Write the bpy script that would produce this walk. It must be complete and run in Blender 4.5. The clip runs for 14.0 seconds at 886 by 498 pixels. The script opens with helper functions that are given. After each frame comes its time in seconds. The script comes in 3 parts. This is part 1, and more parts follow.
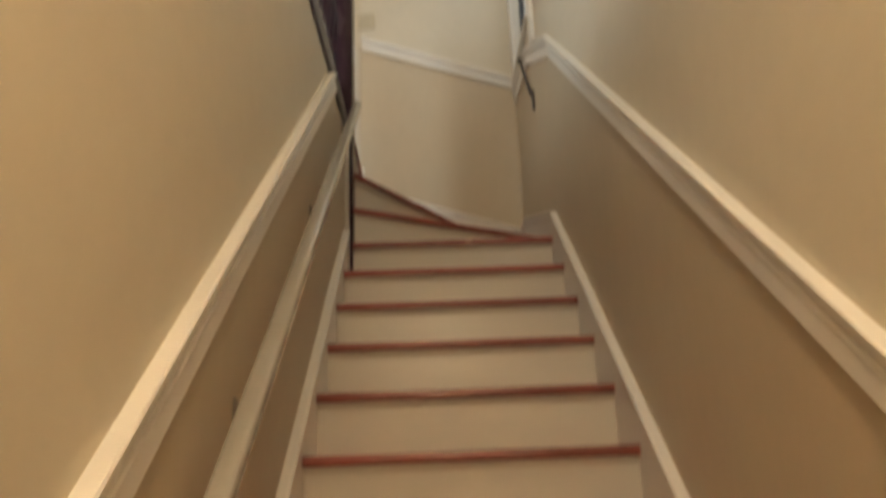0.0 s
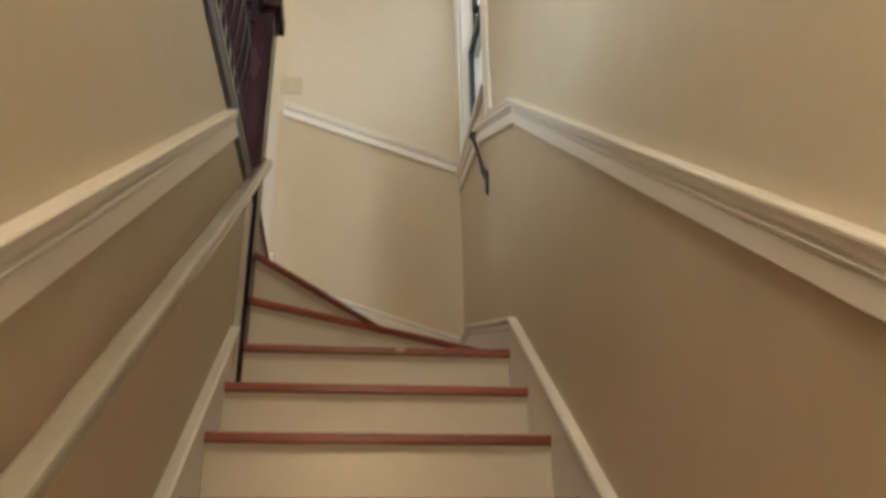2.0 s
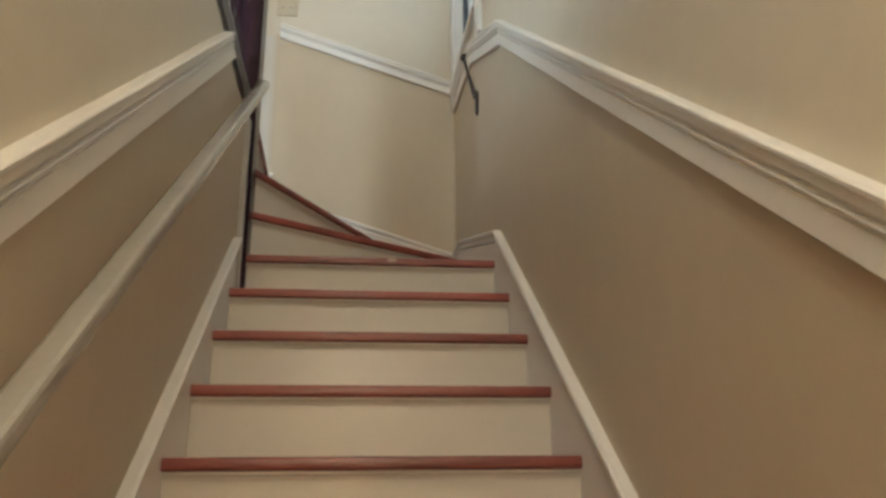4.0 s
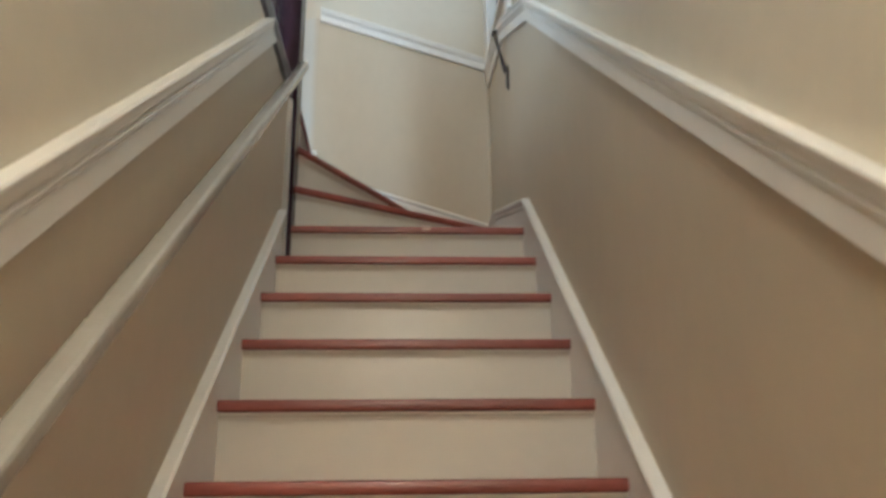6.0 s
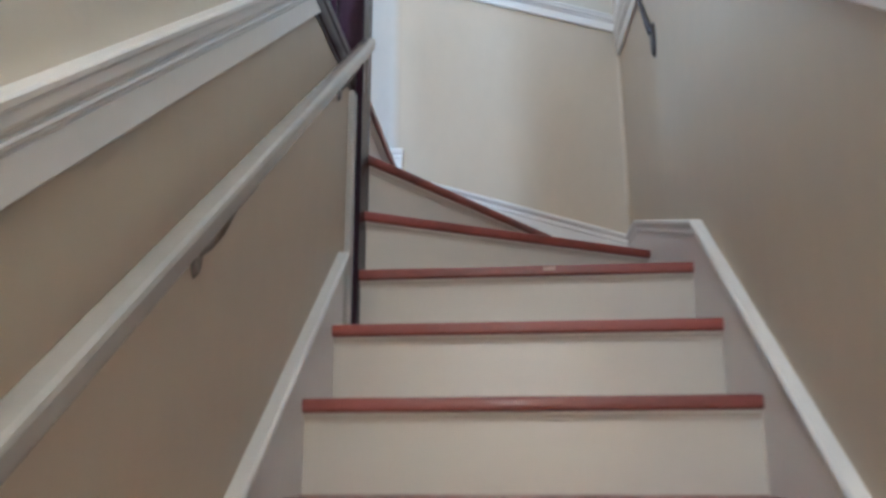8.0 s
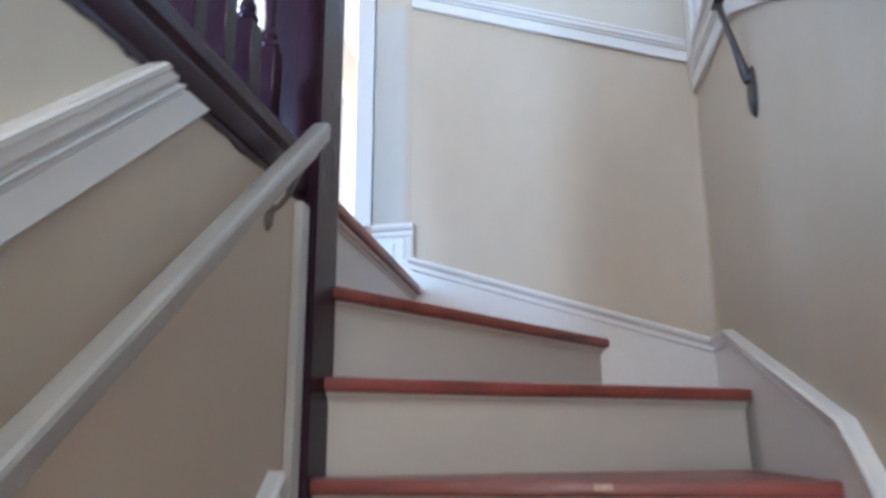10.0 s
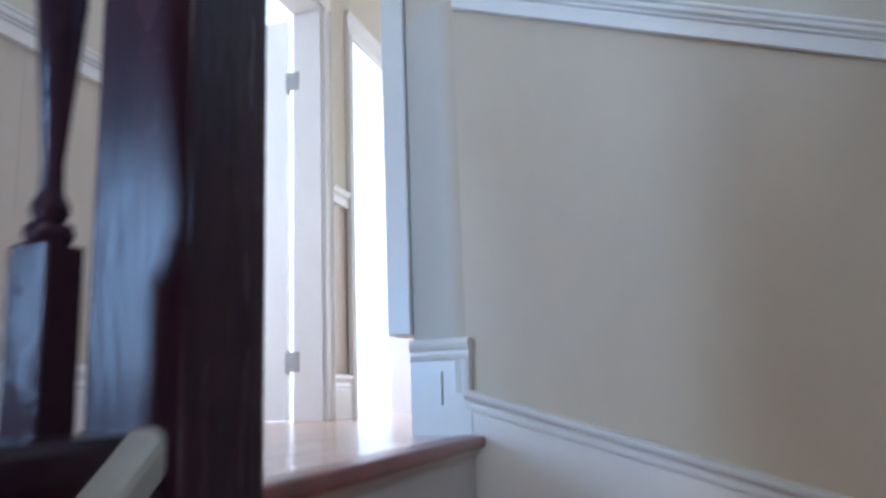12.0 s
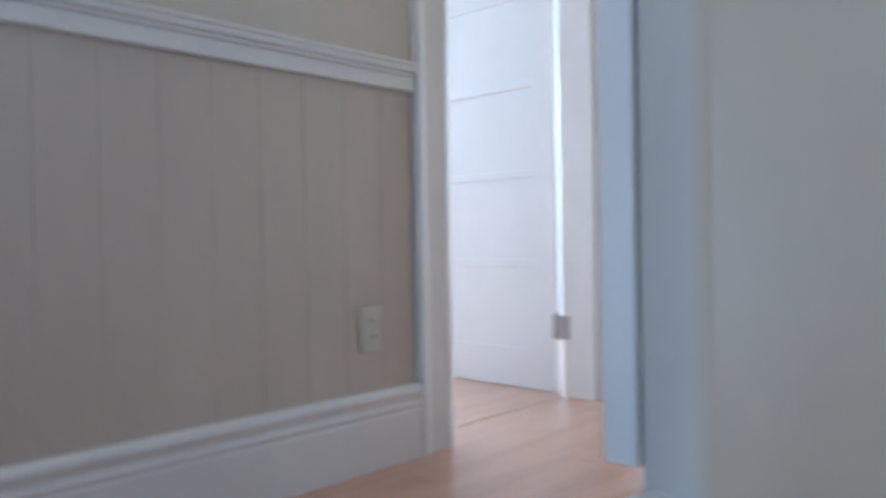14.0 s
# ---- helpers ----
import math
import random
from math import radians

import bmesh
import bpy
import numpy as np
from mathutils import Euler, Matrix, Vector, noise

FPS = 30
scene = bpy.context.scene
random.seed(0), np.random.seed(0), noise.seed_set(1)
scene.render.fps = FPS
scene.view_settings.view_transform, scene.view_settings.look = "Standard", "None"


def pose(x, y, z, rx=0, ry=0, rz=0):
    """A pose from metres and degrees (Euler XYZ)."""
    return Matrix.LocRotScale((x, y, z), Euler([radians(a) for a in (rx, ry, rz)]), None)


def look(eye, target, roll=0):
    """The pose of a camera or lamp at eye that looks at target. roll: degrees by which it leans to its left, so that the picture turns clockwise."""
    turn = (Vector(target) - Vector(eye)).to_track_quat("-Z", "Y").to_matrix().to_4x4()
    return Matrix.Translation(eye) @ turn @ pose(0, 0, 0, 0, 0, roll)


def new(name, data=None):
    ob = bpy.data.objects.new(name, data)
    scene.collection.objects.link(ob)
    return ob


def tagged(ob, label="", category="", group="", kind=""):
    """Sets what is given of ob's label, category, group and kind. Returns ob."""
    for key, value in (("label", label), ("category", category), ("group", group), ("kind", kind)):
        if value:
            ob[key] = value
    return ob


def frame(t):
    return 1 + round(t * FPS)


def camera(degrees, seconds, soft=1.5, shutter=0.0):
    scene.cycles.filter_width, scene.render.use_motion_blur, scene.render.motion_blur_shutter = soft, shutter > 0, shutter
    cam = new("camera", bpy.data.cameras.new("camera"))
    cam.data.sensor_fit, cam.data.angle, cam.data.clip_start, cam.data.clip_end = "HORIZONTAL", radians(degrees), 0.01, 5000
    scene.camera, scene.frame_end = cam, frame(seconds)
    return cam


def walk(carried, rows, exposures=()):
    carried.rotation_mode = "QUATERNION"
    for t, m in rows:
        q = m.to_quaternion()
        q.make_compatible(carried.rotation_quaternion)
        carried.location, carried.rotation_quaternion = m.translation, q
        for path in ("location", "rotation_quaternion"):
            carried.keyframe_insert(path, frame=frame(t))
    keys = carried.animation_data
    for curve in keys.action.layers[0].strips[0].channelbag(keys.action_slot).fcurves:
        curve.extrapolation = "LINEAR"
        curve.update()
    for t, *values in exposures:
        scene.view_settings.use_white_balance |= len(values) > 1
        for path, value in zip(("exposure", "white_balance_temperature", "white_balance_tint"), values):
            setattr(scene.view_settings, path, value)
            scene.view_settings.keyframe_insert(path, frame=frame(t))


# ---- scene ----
cam = camera(59.6, 14.0, soft=3.0, shutter=0.8)
PATH = [
    (0, (-0.034, -3.335, 1.47), (-0.004, -1.413, 2.02), -2.1),
    (0.5, (-0.04, -3.222, 1.469), (-0.008, -1.383, 2.255), -0.1),
    (1, (-0.022, -2.949, 1.518), (-0.033, -1.16, 2.412), -3.7),
    (1.5, (0.013, -2.668, 1.601), (0.046, -0.9, 2.535), 0.3),
    (2, (-0.043, -2.54, 1.701), (0.192, -0.727, 2.513), -0.8),
    (2.5, (-0.026, -2.538, 1.686), (0.124, -0.691, 2.44), 0.4),
    (3, (-0.026, -2.546, 1.668), (0.219, -0.684, 2.356), -0.6),
    (5.5, (0.032, -2.906, 1.512), (0.189, -1.007, 2.12), -0.9),
    (6, (0.038, -2.842, 1.509), (0.145, -0.932, 2.092), -0.6),
    (6.5, (-0.001, -2.65, 1.562), (0.043, -0.722, 2.091), -0.8),
    (7, (-0.005, -2.457, 1.688), (-0.03, -0.513, 2.156), 0.3),
    (7.5, (0.043, -2.255, 1.831), (-0.018, -0.326, 2.358), 2.0),
    (8, (0.038, -2.046, 1.984), (-0.142, -0.119, 2.489), -0.2),
    (8.2, (0.031, -1.964, 2.034), (-0.155, -0.036, 2.534), -0.5),
    (10.3, (0.105, -1.271, 2.605), (-0.269, 0.632, 3.092), -1.2),
    (10.5, (0.081, -1.179, 2.653), (-0.329, 0.718, 3.134), -2.9),
    (11, (0.093, -1.003, 2.808), (-0.318, 0.9, 3.269), -1.6),
    (11.5, (0.097, -0.839, 2.979), (-0.413, 1.048, 3.401), -3.2),
    (12, (0.07, -0.639, 3.126), (-0.533, 1.23, 3.501), -2.1),
    (12.5, (0.077, -0.402, 3.3), (-0.624, 1.453, 3.561), -1.7),
    (13, (0.048, -0.239, 3.386), (-0.898, 1.515, 3.558), -0.4),
    (13.5, (0.025, -0.049, 3.509), (-1.093, 1.609, 3.55), 2.4),
    (14, (0.024, 0.052, 3.654), (-1.349, 1.506, 3.627), -1.0),
]
LIGHT_KEYS = [(0.0, -0.11, 8100, 12), (0.6, -0.04, 8200, 12), (1.2, 0.06, 8200, 11), (2.0, 0.08, 7800, 10), (3.0, 0.12, 7150, 9), (5.5, 0.25, 5950, 4), (6.5, 0.40, 5550, 6), (8.0, 0.55, 5000, 9),
              (10.5, 0.74, 4820, 12), (11.5, 0.38, 4720, 12), (12.0, 0.0, 4720, 11), (13.0, -0.18, 4760, 11), (13.5, -0.30, 4710, 10), (14.0, -0.38, 4700, 10)]
walk(cam, [(t, look(eye, target, roll)) for t, eye, target, roll in PATH], LIGHT_KEYS)

# ---- light ----
world = bpy.data.worlds.new("sky")
scene.world = world
world.use_nodes = True
wn = world.node_tree.nodes
sky = wn.new("ShaderNodeTexSky")
sky.sky_type, sky.sun_disc = "NISHITA", False
sky.sun_elevation, sky.sun_rotation = radians(42), radians(250)
wn["Background"].inputs["Strength"].default_value = 0.12
world.node_tree.links.new(sky.outputs[0], wn["Background"].inputs["Color"])


def lamp(name, kind, m, energy, colour, size=0.5, size_y=None):
    data = bpy.data.lights.new(name, kind)
    data.energy, data.color = energy, colour
    if kind == "AREA":
        data.shape, data.size, data.size_y = "RECTANGLE", size, size_y or size
    elif kind == "SUN":
        data.angle = radians(0.6)
    else:
        data.shadow_soft_size = size
    ob = new(name, data)
    ob.matrix_world = m
    return ob


DAY, WARM = (0.80, 0.90, 1.0), (1.0, 0.84, 0.64)
lamp("sun", "SUN", look((-6, 3.0, 8.5), (0, 1.5, 3)), 5.0, (1.0, 0.94, 0.85))
lamp("stair_window_daylight", "AREA", look((0.66, 0.62, 4.5), (-1.0, 0.62, 4.2)), 2.8, DAY, 0.6, 1.25)
lamp("bright_room_daylight", "AREA", look((-3.98, 3.6, 4.3), (0, 3.6, 4.1)), 150, DAY, 1.3, 1.5)
lamp("side_room_daylight", "AREA", look((-3.98, 2.1, 4.3), (0, 2.1, 4.1)), 21, (1.0, 0.95, 0.84), 0.75, 1.5)
lamp("hall_window_daylight", "AREA", look((-1.66, -1.60, 3.56), (0, -0.62, 3.50)), 49, (0.64, 0.83, 1.0), 0.56, 0.74)
lamp("hall_end_daylight", "AREA", look((-1.035, -4.62, 4.08), (-0.95, 0, 3.9)), 38, (0.66, 0.85, 1.0), 0.78, 1.85)
# fill added at an unseen end window to brighten the far hall
lamp("far_hall_daylight", "AREA", look((-1.06, 4.93, 4.10), (-1.06, 0, 3.95)), 30, (1.0, 0.95, 0.82), 0.62, 1.75)
lamp("upper_hall_bulb", "POINT", pose(-1.08, 0.62, 5.33), 3.2, (1.0, 0.60, 0.22), 0.09)
lamp("stairwell_bulb", "POINT", pose(-0.05, -3.0, 5.30), 32, WARM, 0.17)
lamp("lower_hall_bulb", "POINT", pose(0.0, -3.95, 2.55), 48, WARM, 0.08)


# ---- materials ----
def mat(name, colour, rough=0.5, vary=0.06, scale=3.0, bump=0.0, bump_scale=120.0, metal=0.0, stretch=(1, 1, 1), coat=0.0, second=None, per_object=0.0, detail=6.0, spec=0.5):
    m = bpy.data.materials.new(name)
    m.use_nodes = True
    nt = m.node_tree
    n, lk = nt.nodes, nt.links
    b = n["Principled BSDF"]
    mp = n.new("ShaderNodeMapping")
    mp.inputs["Scale"].default_value = stretch
    geo = n.new("ShaderNodeNewGeometry")
    lk.new(geo.outputs["Position"], mp.inputs["Vector"])
    n1 = n.new("ShaderNodeTexNoise")
    n1.inputs["Scale"].default_value, n1.inputs["Detail"].default_value = scale, detail
    n2 = n.new("ShaderNodeTexNoise")
    n2.inputs["Scale"].default_value, n2.inputs["Detail"].default_value = scale * 11, 4.0
    lk.new(mp.outputs[0], n1.inputs["Vector"])
    lk.new(mp.outputs[0], n2.inputs["Vector"])
    add = n.new("ShaderNodeMath")
    add.operation = "MULTIPLY_ADD"
    add.inputs[1].default_value = 0.45
    lk.new(n2.outputs[0], add.inputs[0])
    lk.new(n1.outputs[0], add.inputs[2])
    fac = add.outputs[0]
    if per_object:
        oi = n.new("ShaderNodeObjectInfo")
        a2 = n.new("ShaderNodeMath")
        a2.operation = "MULTIPLY_ADD"
        a2.inputs[1].default_value = per_object
        lk.new(oi.outputs["Random"], a2.inputs[0])
        lk.new(fac, a2.inputs[2])
        fac = a2.outputs[0]
    ramp = n.new("ShaderNodeValToRGB")
    lo = second or [c * (1 - vary) for c in colour]
    hi = [min(1, c * (1 + vary)) for c in colour]
    ramp.color_ramp.elements[0].position, ramp.color_ramp.elements[1].position = 0.42, 1.02
    ramp.color_ramp.elements[0].color, ramp.color_ramp.elements[1].color = (*lo, 1), (*hi, 1)
    lk.new(fac, ramp.inputs[0])
    lk.new(ramp.outputs[0], b.inputs["Base Color"])
    b.inputs["Roughness"].default_value, b.inputs["Metallic"].default_value = rough, metal
    b.inputs["Specular IOR Level"].default_value = spec
    b.inputs["Coat Weight"].default_value, b.inputs["Coat Roughness"].default_value = coat, 0.09
    rr = n.new("ShaderNodeMapRange")
    rr.inputs["To Min"].default_value, rr.inputs["To Max"].default_value = max(0.03, rough - 0.05), min(1, rough + 0.05)
    lk.new(n1.outputs[0], rr.inputs["Value"])
    lk.new(rr.outputs[0], b.inputs["Roughness"])
    if bump:
        nb = n.new("ShaderNodeTexNoise")
        nb.inputs["Scale"].default_value, nb.inputs["Detail"].default_value = bump_scale, 5.0
        lk.new(mp.outputs[0], nb.inputs["Vector"])
        bp = n.new("ShaderNodeBump")
        bp.inputs["Strength"].default_value, bp.inputs["Distance"].default_value = bump, 0.004
        lk.new(nb.outputs[0], bp.inputs["Height"])
        lk.new(bp.outputs[0], b.inputs["Normal"])
    return m


M_WALL = mat("wall_paint_greige", (0.60, 0.538, 0.435), 0.62, 0.05, 1.6, 0.14, 60)
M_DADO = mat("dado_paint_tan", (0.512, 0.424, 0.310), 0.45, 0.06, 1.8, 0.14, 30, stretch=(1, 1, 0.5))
# copy of the dado paint, paler and greyer to carry the hall's daylight
M_HALLDADO = mat("hall_dado_paint_daylit", (0.54, 0.462, 0.370), 0.5, 0.06, 1.8, 0.14, 30, stretch=(1, 1, 0.5))
M_PALE = mat("end_painted_daylight", (0.565, 0.54, 0.49), 0.5, 0.05, 2.0, 0.14, 50)
# daylight on the bend is painted in as pale grey, fading into the tan
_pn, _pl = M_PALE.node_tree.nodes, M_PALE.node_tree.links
_daylit = _pn["Principled BSDF"].inputs["Base Color"].links[0].from_socket
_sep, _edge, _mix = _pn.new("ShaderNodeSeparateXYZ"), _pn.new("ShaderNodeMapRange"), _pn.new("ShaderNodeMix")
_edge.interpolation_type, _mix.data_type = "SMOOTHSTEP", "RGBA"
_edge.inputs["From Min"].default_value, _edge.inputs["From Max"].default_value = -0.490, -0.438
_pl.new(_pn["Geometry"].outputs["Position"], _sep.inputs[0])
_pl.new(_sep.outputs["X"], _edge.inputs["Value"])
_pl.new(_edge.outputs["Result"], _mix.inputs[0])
_pl.new(_daylit, _mix.inputs[6])
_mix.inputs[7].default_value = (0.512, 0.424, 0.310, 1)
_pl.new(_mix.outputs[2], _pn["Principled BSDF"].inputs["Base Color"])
M_ENDBOARD = mat("end_board_paint_pale", (0.565, 0.54, 0.49), 0.5, 0.05, 2.0, 0.14, 50)
M_TRIM = mat("trim_paint_white", (0.74, 0.71, 0.665), 0.30, 0.04, 4.0, 0.08, 70)
M_CHIP = mat("bare_wood_chip", (0.52, 0.34, 0.27), 0.6, 0.2, 60.0)
M_GLOSS = mat("handrail_paint_gloss", (0.34, 0.315, 0.28), 0.15, 0.08, 6.0, 0.25, 35, coat=0.3)
M_RISER = mat("riser_paint_white", (0.59, 0.55, 0.48), 0.31, 0.025, 3.0, stretch=(0.5, 1, 1), spec=0.4)
M_NOSE = mat("tread_wood_red", (0.235, 0.056, 0.042), 0.34, 0.25, 5.0, 0.3, 90, stretch=(0.35, 2.5, 2.5), second=(0.115, 0.026, 0.019), per_object=0.25, coat=0.15)
M_DARK = mat("baluster_wood_mahogany", (0.030, 0.011, 0.018), 0.13, 0.3, 5.0, 0.22, 85, stretch=(1.4, 1.4, 0.9), second=(0.014, 0.005, 0.011), spec=0.17)
M_NEWEL = mat("newel_wood_worn_mahogany", (0.031, 0.012, 0.020), 0.26, 0.3, 7.0, 0.22, 55, stretch=(2.2, 2.2, 0.35), second=(0.015, 0.006, 0.012), spec=0.20)
M_DARKRAIL = mat("rail_wood_mahogany", (0.029, 0.012, 0.021), 0.30, 0.3, 5.0, 0.15, 40, stretch=(2.0, 0.35, 2.0), second=(0.014, 0.004, 0.007), spec=0.3)
M_FLOOR = mat("floor_oak_red", (0.52, 0.31, 0.20), 0.24, 0.12, 3.0, 0.15, 80, stretch=(5.0, 0.5, 1), second=(0.43, 0.23, 0.145), per_object=0.25, coat=0.3)
M_CEIL = mat("ceiling_paint", (0.80, 0.79, 0.75), 0.8, 0.03, 2.0, 0.2, 80)
M_IRON = mat("bracket_iron_bronze", (0.055, 0.045, 0.043), 0.38, 0.3, 18.0, 0.4, 120, metal=0.7)
M_BRACKET = mat("bracket_painted_grey", (0.17, 0.15, 0.13), 0.4, 0.25, 25.0, 0.4, 120, metal=0.3)
M_STEEL = mat("hinge_steel", (0.30, 0.29, 0.28), 0.45, 0.1, 20.0, metal=0.9)
M_PLASTIC = mat("switch_plate_ivory", (0.58, 0.53, 0.44), 0.32, 0.04, 20.0)
M_SWITCH = mat("switch_plate_tan", (0.51, 0.44, 0.32), 0.32, 0.04, 20.0)
M_SLOT = mat("socket_slot_black", (0.02, 0.02, 0.02), 0.5)
M_DOOR = mat("door_paint_white", (0.81, 0.80, 0.77), 0.32, 0.04, 3.0, 0.2, 50, stretch=(1, 1, 0.4))
M_SASH = mat("sash_paint_dark", (0.030, 0.036, 0.045), 0.4, 0.2, 8.0)
M_SUBFLOOR = mat("subfloor", (0.16, 0.10, 0.06), 0.6)
M_GROUND = mat("lower_floor_wood", (0.30, 0.15, 0.085), 0.3, 0.2, 3.0, 0.2, 80, stretch=(5, 0.5, 1), second=(0.2, 0.09, 0.05), per_object=0.3)

M_GLASS = bpy.data.materials.new("window_glass")
M_GLASS.use_nodes = True
_g = M_GLASS.node_tree.nodes["Principled BSDF"]
_g.inputs["Transmission Weight"].default_value, _g.inputs["Roughness"].default_value, _g.inputs["IOR"].default_value = 1.0, 0.02, 1.1
_g.inputs["Base Color"].default_value = (0.95, 0.98, 1.0, 1)

M_GLOW = bpy.data.materials.new("lamp_glass_lit")
M_GLOW.use_nodes = True
_e = M_GLOW.node_tree.nodes["Principled BSDF"]
_e.inputs["Base Color"].default_value, _e.inputs["Emission Color"].default_value, _e.inputs["Emission Strength"].default_value = (0.9, 0.85, 0.7, 1), (*WARM, 1), 3.0


# ---- builders ----
def part(name, bm, material, parent=None, label="", smooth=False):
    bmesh.ops.recalc_face_normals(bm, faces=bm.faces[:])
    me = bpy.data.meshes.new(name)
    bm.to_mesh(me)
    bm.free()
    me.materials.append(material)
    if smooth:
        for p in me.polygons:
            p.use_smooth = True
        me.set_sharp_from_angle(angle=radians(20))
    ob = new(name, me)
    if parent:
        ob.parent = parent
    if label:
        ob["label"] = label
    return ob


def empty(name, at=(0, 0, 0)):
    ob = new(name)
    ob.empty_display_size = 0.05
    ob.matrix_world = Matrix.Translation(at)
    return ob


def box(bm, x0, x1, y0, y1, z0, z1, bevel=0.0):
    vs = [bm.verts.new((x, y, z)) for x in (x0, x1) for y in (y0, y1) for z in (z0, z1)]
    fs = [bm.faces.new([vs[i] for i in f]) for f in ((0, 1, 3, 2), (4, 6, 7, 5), (0, 4, 5, 1), (2, 3, 7, 6), (0, 2, 6, 4), (1, 5, 7, 3))]
    if bevel:
        es = {e for f in fs for e in f.edges}
        bmesh.ops.bevel(bm, geom=list(es), offset=bevel, segments=2, affect="EDGES", profile=0.5)
    return bm


def boxed(*a, **k):
    return box(bmesh.new(), *a, **k)


def prism(bm, pts, lift):
    """A flat polygon of 3D points, pulled along lift."""
    a = [bm.verts.new(p) for p in pts]
    b = [bm.verts.new(Vector(p) + Vector(lift)) for p in pts]
    bm.faces.new(a)
    bm.faces.new(b[::-1])
    for i in range(len(a)):
        j = (i + 1) % len(a)
        bm.faces.new((a[i], b[i], b[j], a[j]))
    return bm


def sweep(bm, profile, path):
    """A profile of (out, up) drawn along path rows of (point, out vector)."""
    rings = []
    for p, out in path:
        rings.append([bm.verts.new(Vector(p) + Vector(out) * u + Vector((0, 0, v))) for u, v in profile])
    n = len(profile)
    for r, s in zip(rings, rings[1:]):
        for i in range(n):
            j = (i + 1) % n
            bm.faces.new((r[i], s[i], s[j], r[j]))
    bm.faces.new(rings[0])
    bm.faces.new(rings[-1][::-1])
    return bm


def lathe(bm, prof, cx, cy, seg=24):
    """Turned wood: rows of (radius, z) about a vertical line."""
    rings = [[bm.verts.new((cx + r * math.cos(a), cy + r * math.sin(a), z)) for a in (2 * math.pi * i / seg for i in range(seg))] for r, z in prof]
    for a, b in zip(rings, rings[1:]):
        for i in range(seg):
            j = (i + 1) % seg
            bm.faces.new((a[i], a[j], b[j], b[i]))
    bm.faces.new(rings[0][::-1])
    bm.faces.new(rings[-1])
    return bm


def tube(bm, pts, radii, seg=20):
    rings = []
    for i, p in enumerate(pts):
        d = (Vector(pts[min(i + 1, len(pts) - 1)]) - Vector(pts[max(i - 1, 0)])).normalized()
        s = d.orthogonal().normalized() if not rings else (side - side.dot(d) * d).normalized()
        side = s
        t = d.cross(s)
        rings.append([bm.verts.new(Vector(p) + radii[i] * (math.cos(a) * s + math.sin(a) * t)) for a in (2 * math.pi * k / seg for k in range(seg))])
    for a, b in zip(rings, rings[1:]):
        for i in range(seg):
            j = (i + 1) % seg
            bm.faces.new((a[i], a[j], b[j], b[i]))
    bm.faces.new(rings[0][::-1])
    bm.faces.new(rings[-1])
    return bm


def structure(ob, label, category):
    return tagged(ob, label, category, kind="structure")


# ---- plan ----
RISE, GO, Z0, TOP = 0.19, 0.236, 2.47, 3.04
XR, XL, YB, XH = 0.53, -0.415, 1.09, -1.54      # stair walls right and left, back wall, far wall of the upper hall
CEIL = 5.52
SLOPE = RISE / GO


def nose_z(y):
    return Z0 + y * SLOPE


# ---- walls, floors, ceilings ----
def wall_slab(name, pts, lift, material, label):
    return structure(part(name, prism(bmesh.new(), pts, lift), material), label, "wall")


def dado_line(y):
    """Height under which the stair wall wears the darker dado paint, on the window side."""
    if y < -0.22:
        return nose_z(y) + 1.005
    return 3.298 + (y + 0.22) * 0.4956 if y < 0.46 else 3.635 + (y - 0.46) * 0.12


WIN_Y0, WIN_Y1, WIN_Z0, WIN_Z1 = 0.27, 0.97, 3.80, 5.20
yb = -4.6
# window-side wall: dado below the rail, plain paint above, window opening through it
T = (0.14, 0, 0)
b = bmesh.new()
prism(b, [(XR, yb, -0.02), (XR, YB + 0.14, -0.02), (XR, YB + 0.14, dado_line(YB)), (XR, 0.46, dado_line(0.46)), (XR, -0.22, dado_line(-0.22)), (XR, -2.9, dado_line(-2.9)), (XR, yb, dado_line(-2.9))], T)
structure(part("wall_right_dado", b, M_DADO), "tan painted lower stair wall below the chair rail", "wall")
b = bmesh.new()
prism(b, [(XR, yb, dado_line(-2.9)), (XR, -2.9, dado_line(-2.9)), (XR, -0.22, dado_line(-0.22)), (XR, WIN_Y0, dado_line(WIN_Y0)), (XR, WIN_Y0, CEIL), (XR, yb, CEIL)], T)
prism(b, [(XR, WIN_Y0, dado_line(WIN_Y0)), (XR, 0.46, dado_line(0.46)), (XR, WIN_Y1, dado_line(WIN_Y1)), (XR, WIN_Y1, WIN_Z0), (XR, WIN_Y0, WIN_Z0)], T)
prism(b, [(XR, WIN_Y1, dado_line(WIN_Y1)), (XR, YB + 0.14, dado_line(YB)), (XR, YB + 0.14, CEIL), (XR, WIN_Y1, CEIL)], T)
prism(b, [(XR, WIN_Y0, WIN_Z1), (XR, WIN_Y1, WIN_Z1), (XR, WIN_Y1, CEIL), (XR, WIN_Y0, CEIL)], T)
structure(part("wall_right", b, M_WALL), "greige painted upper stair wall with a window opening", "wall")

# wall under the balustrade
def dado_left(y):
    return nose_z(y) + 0.929


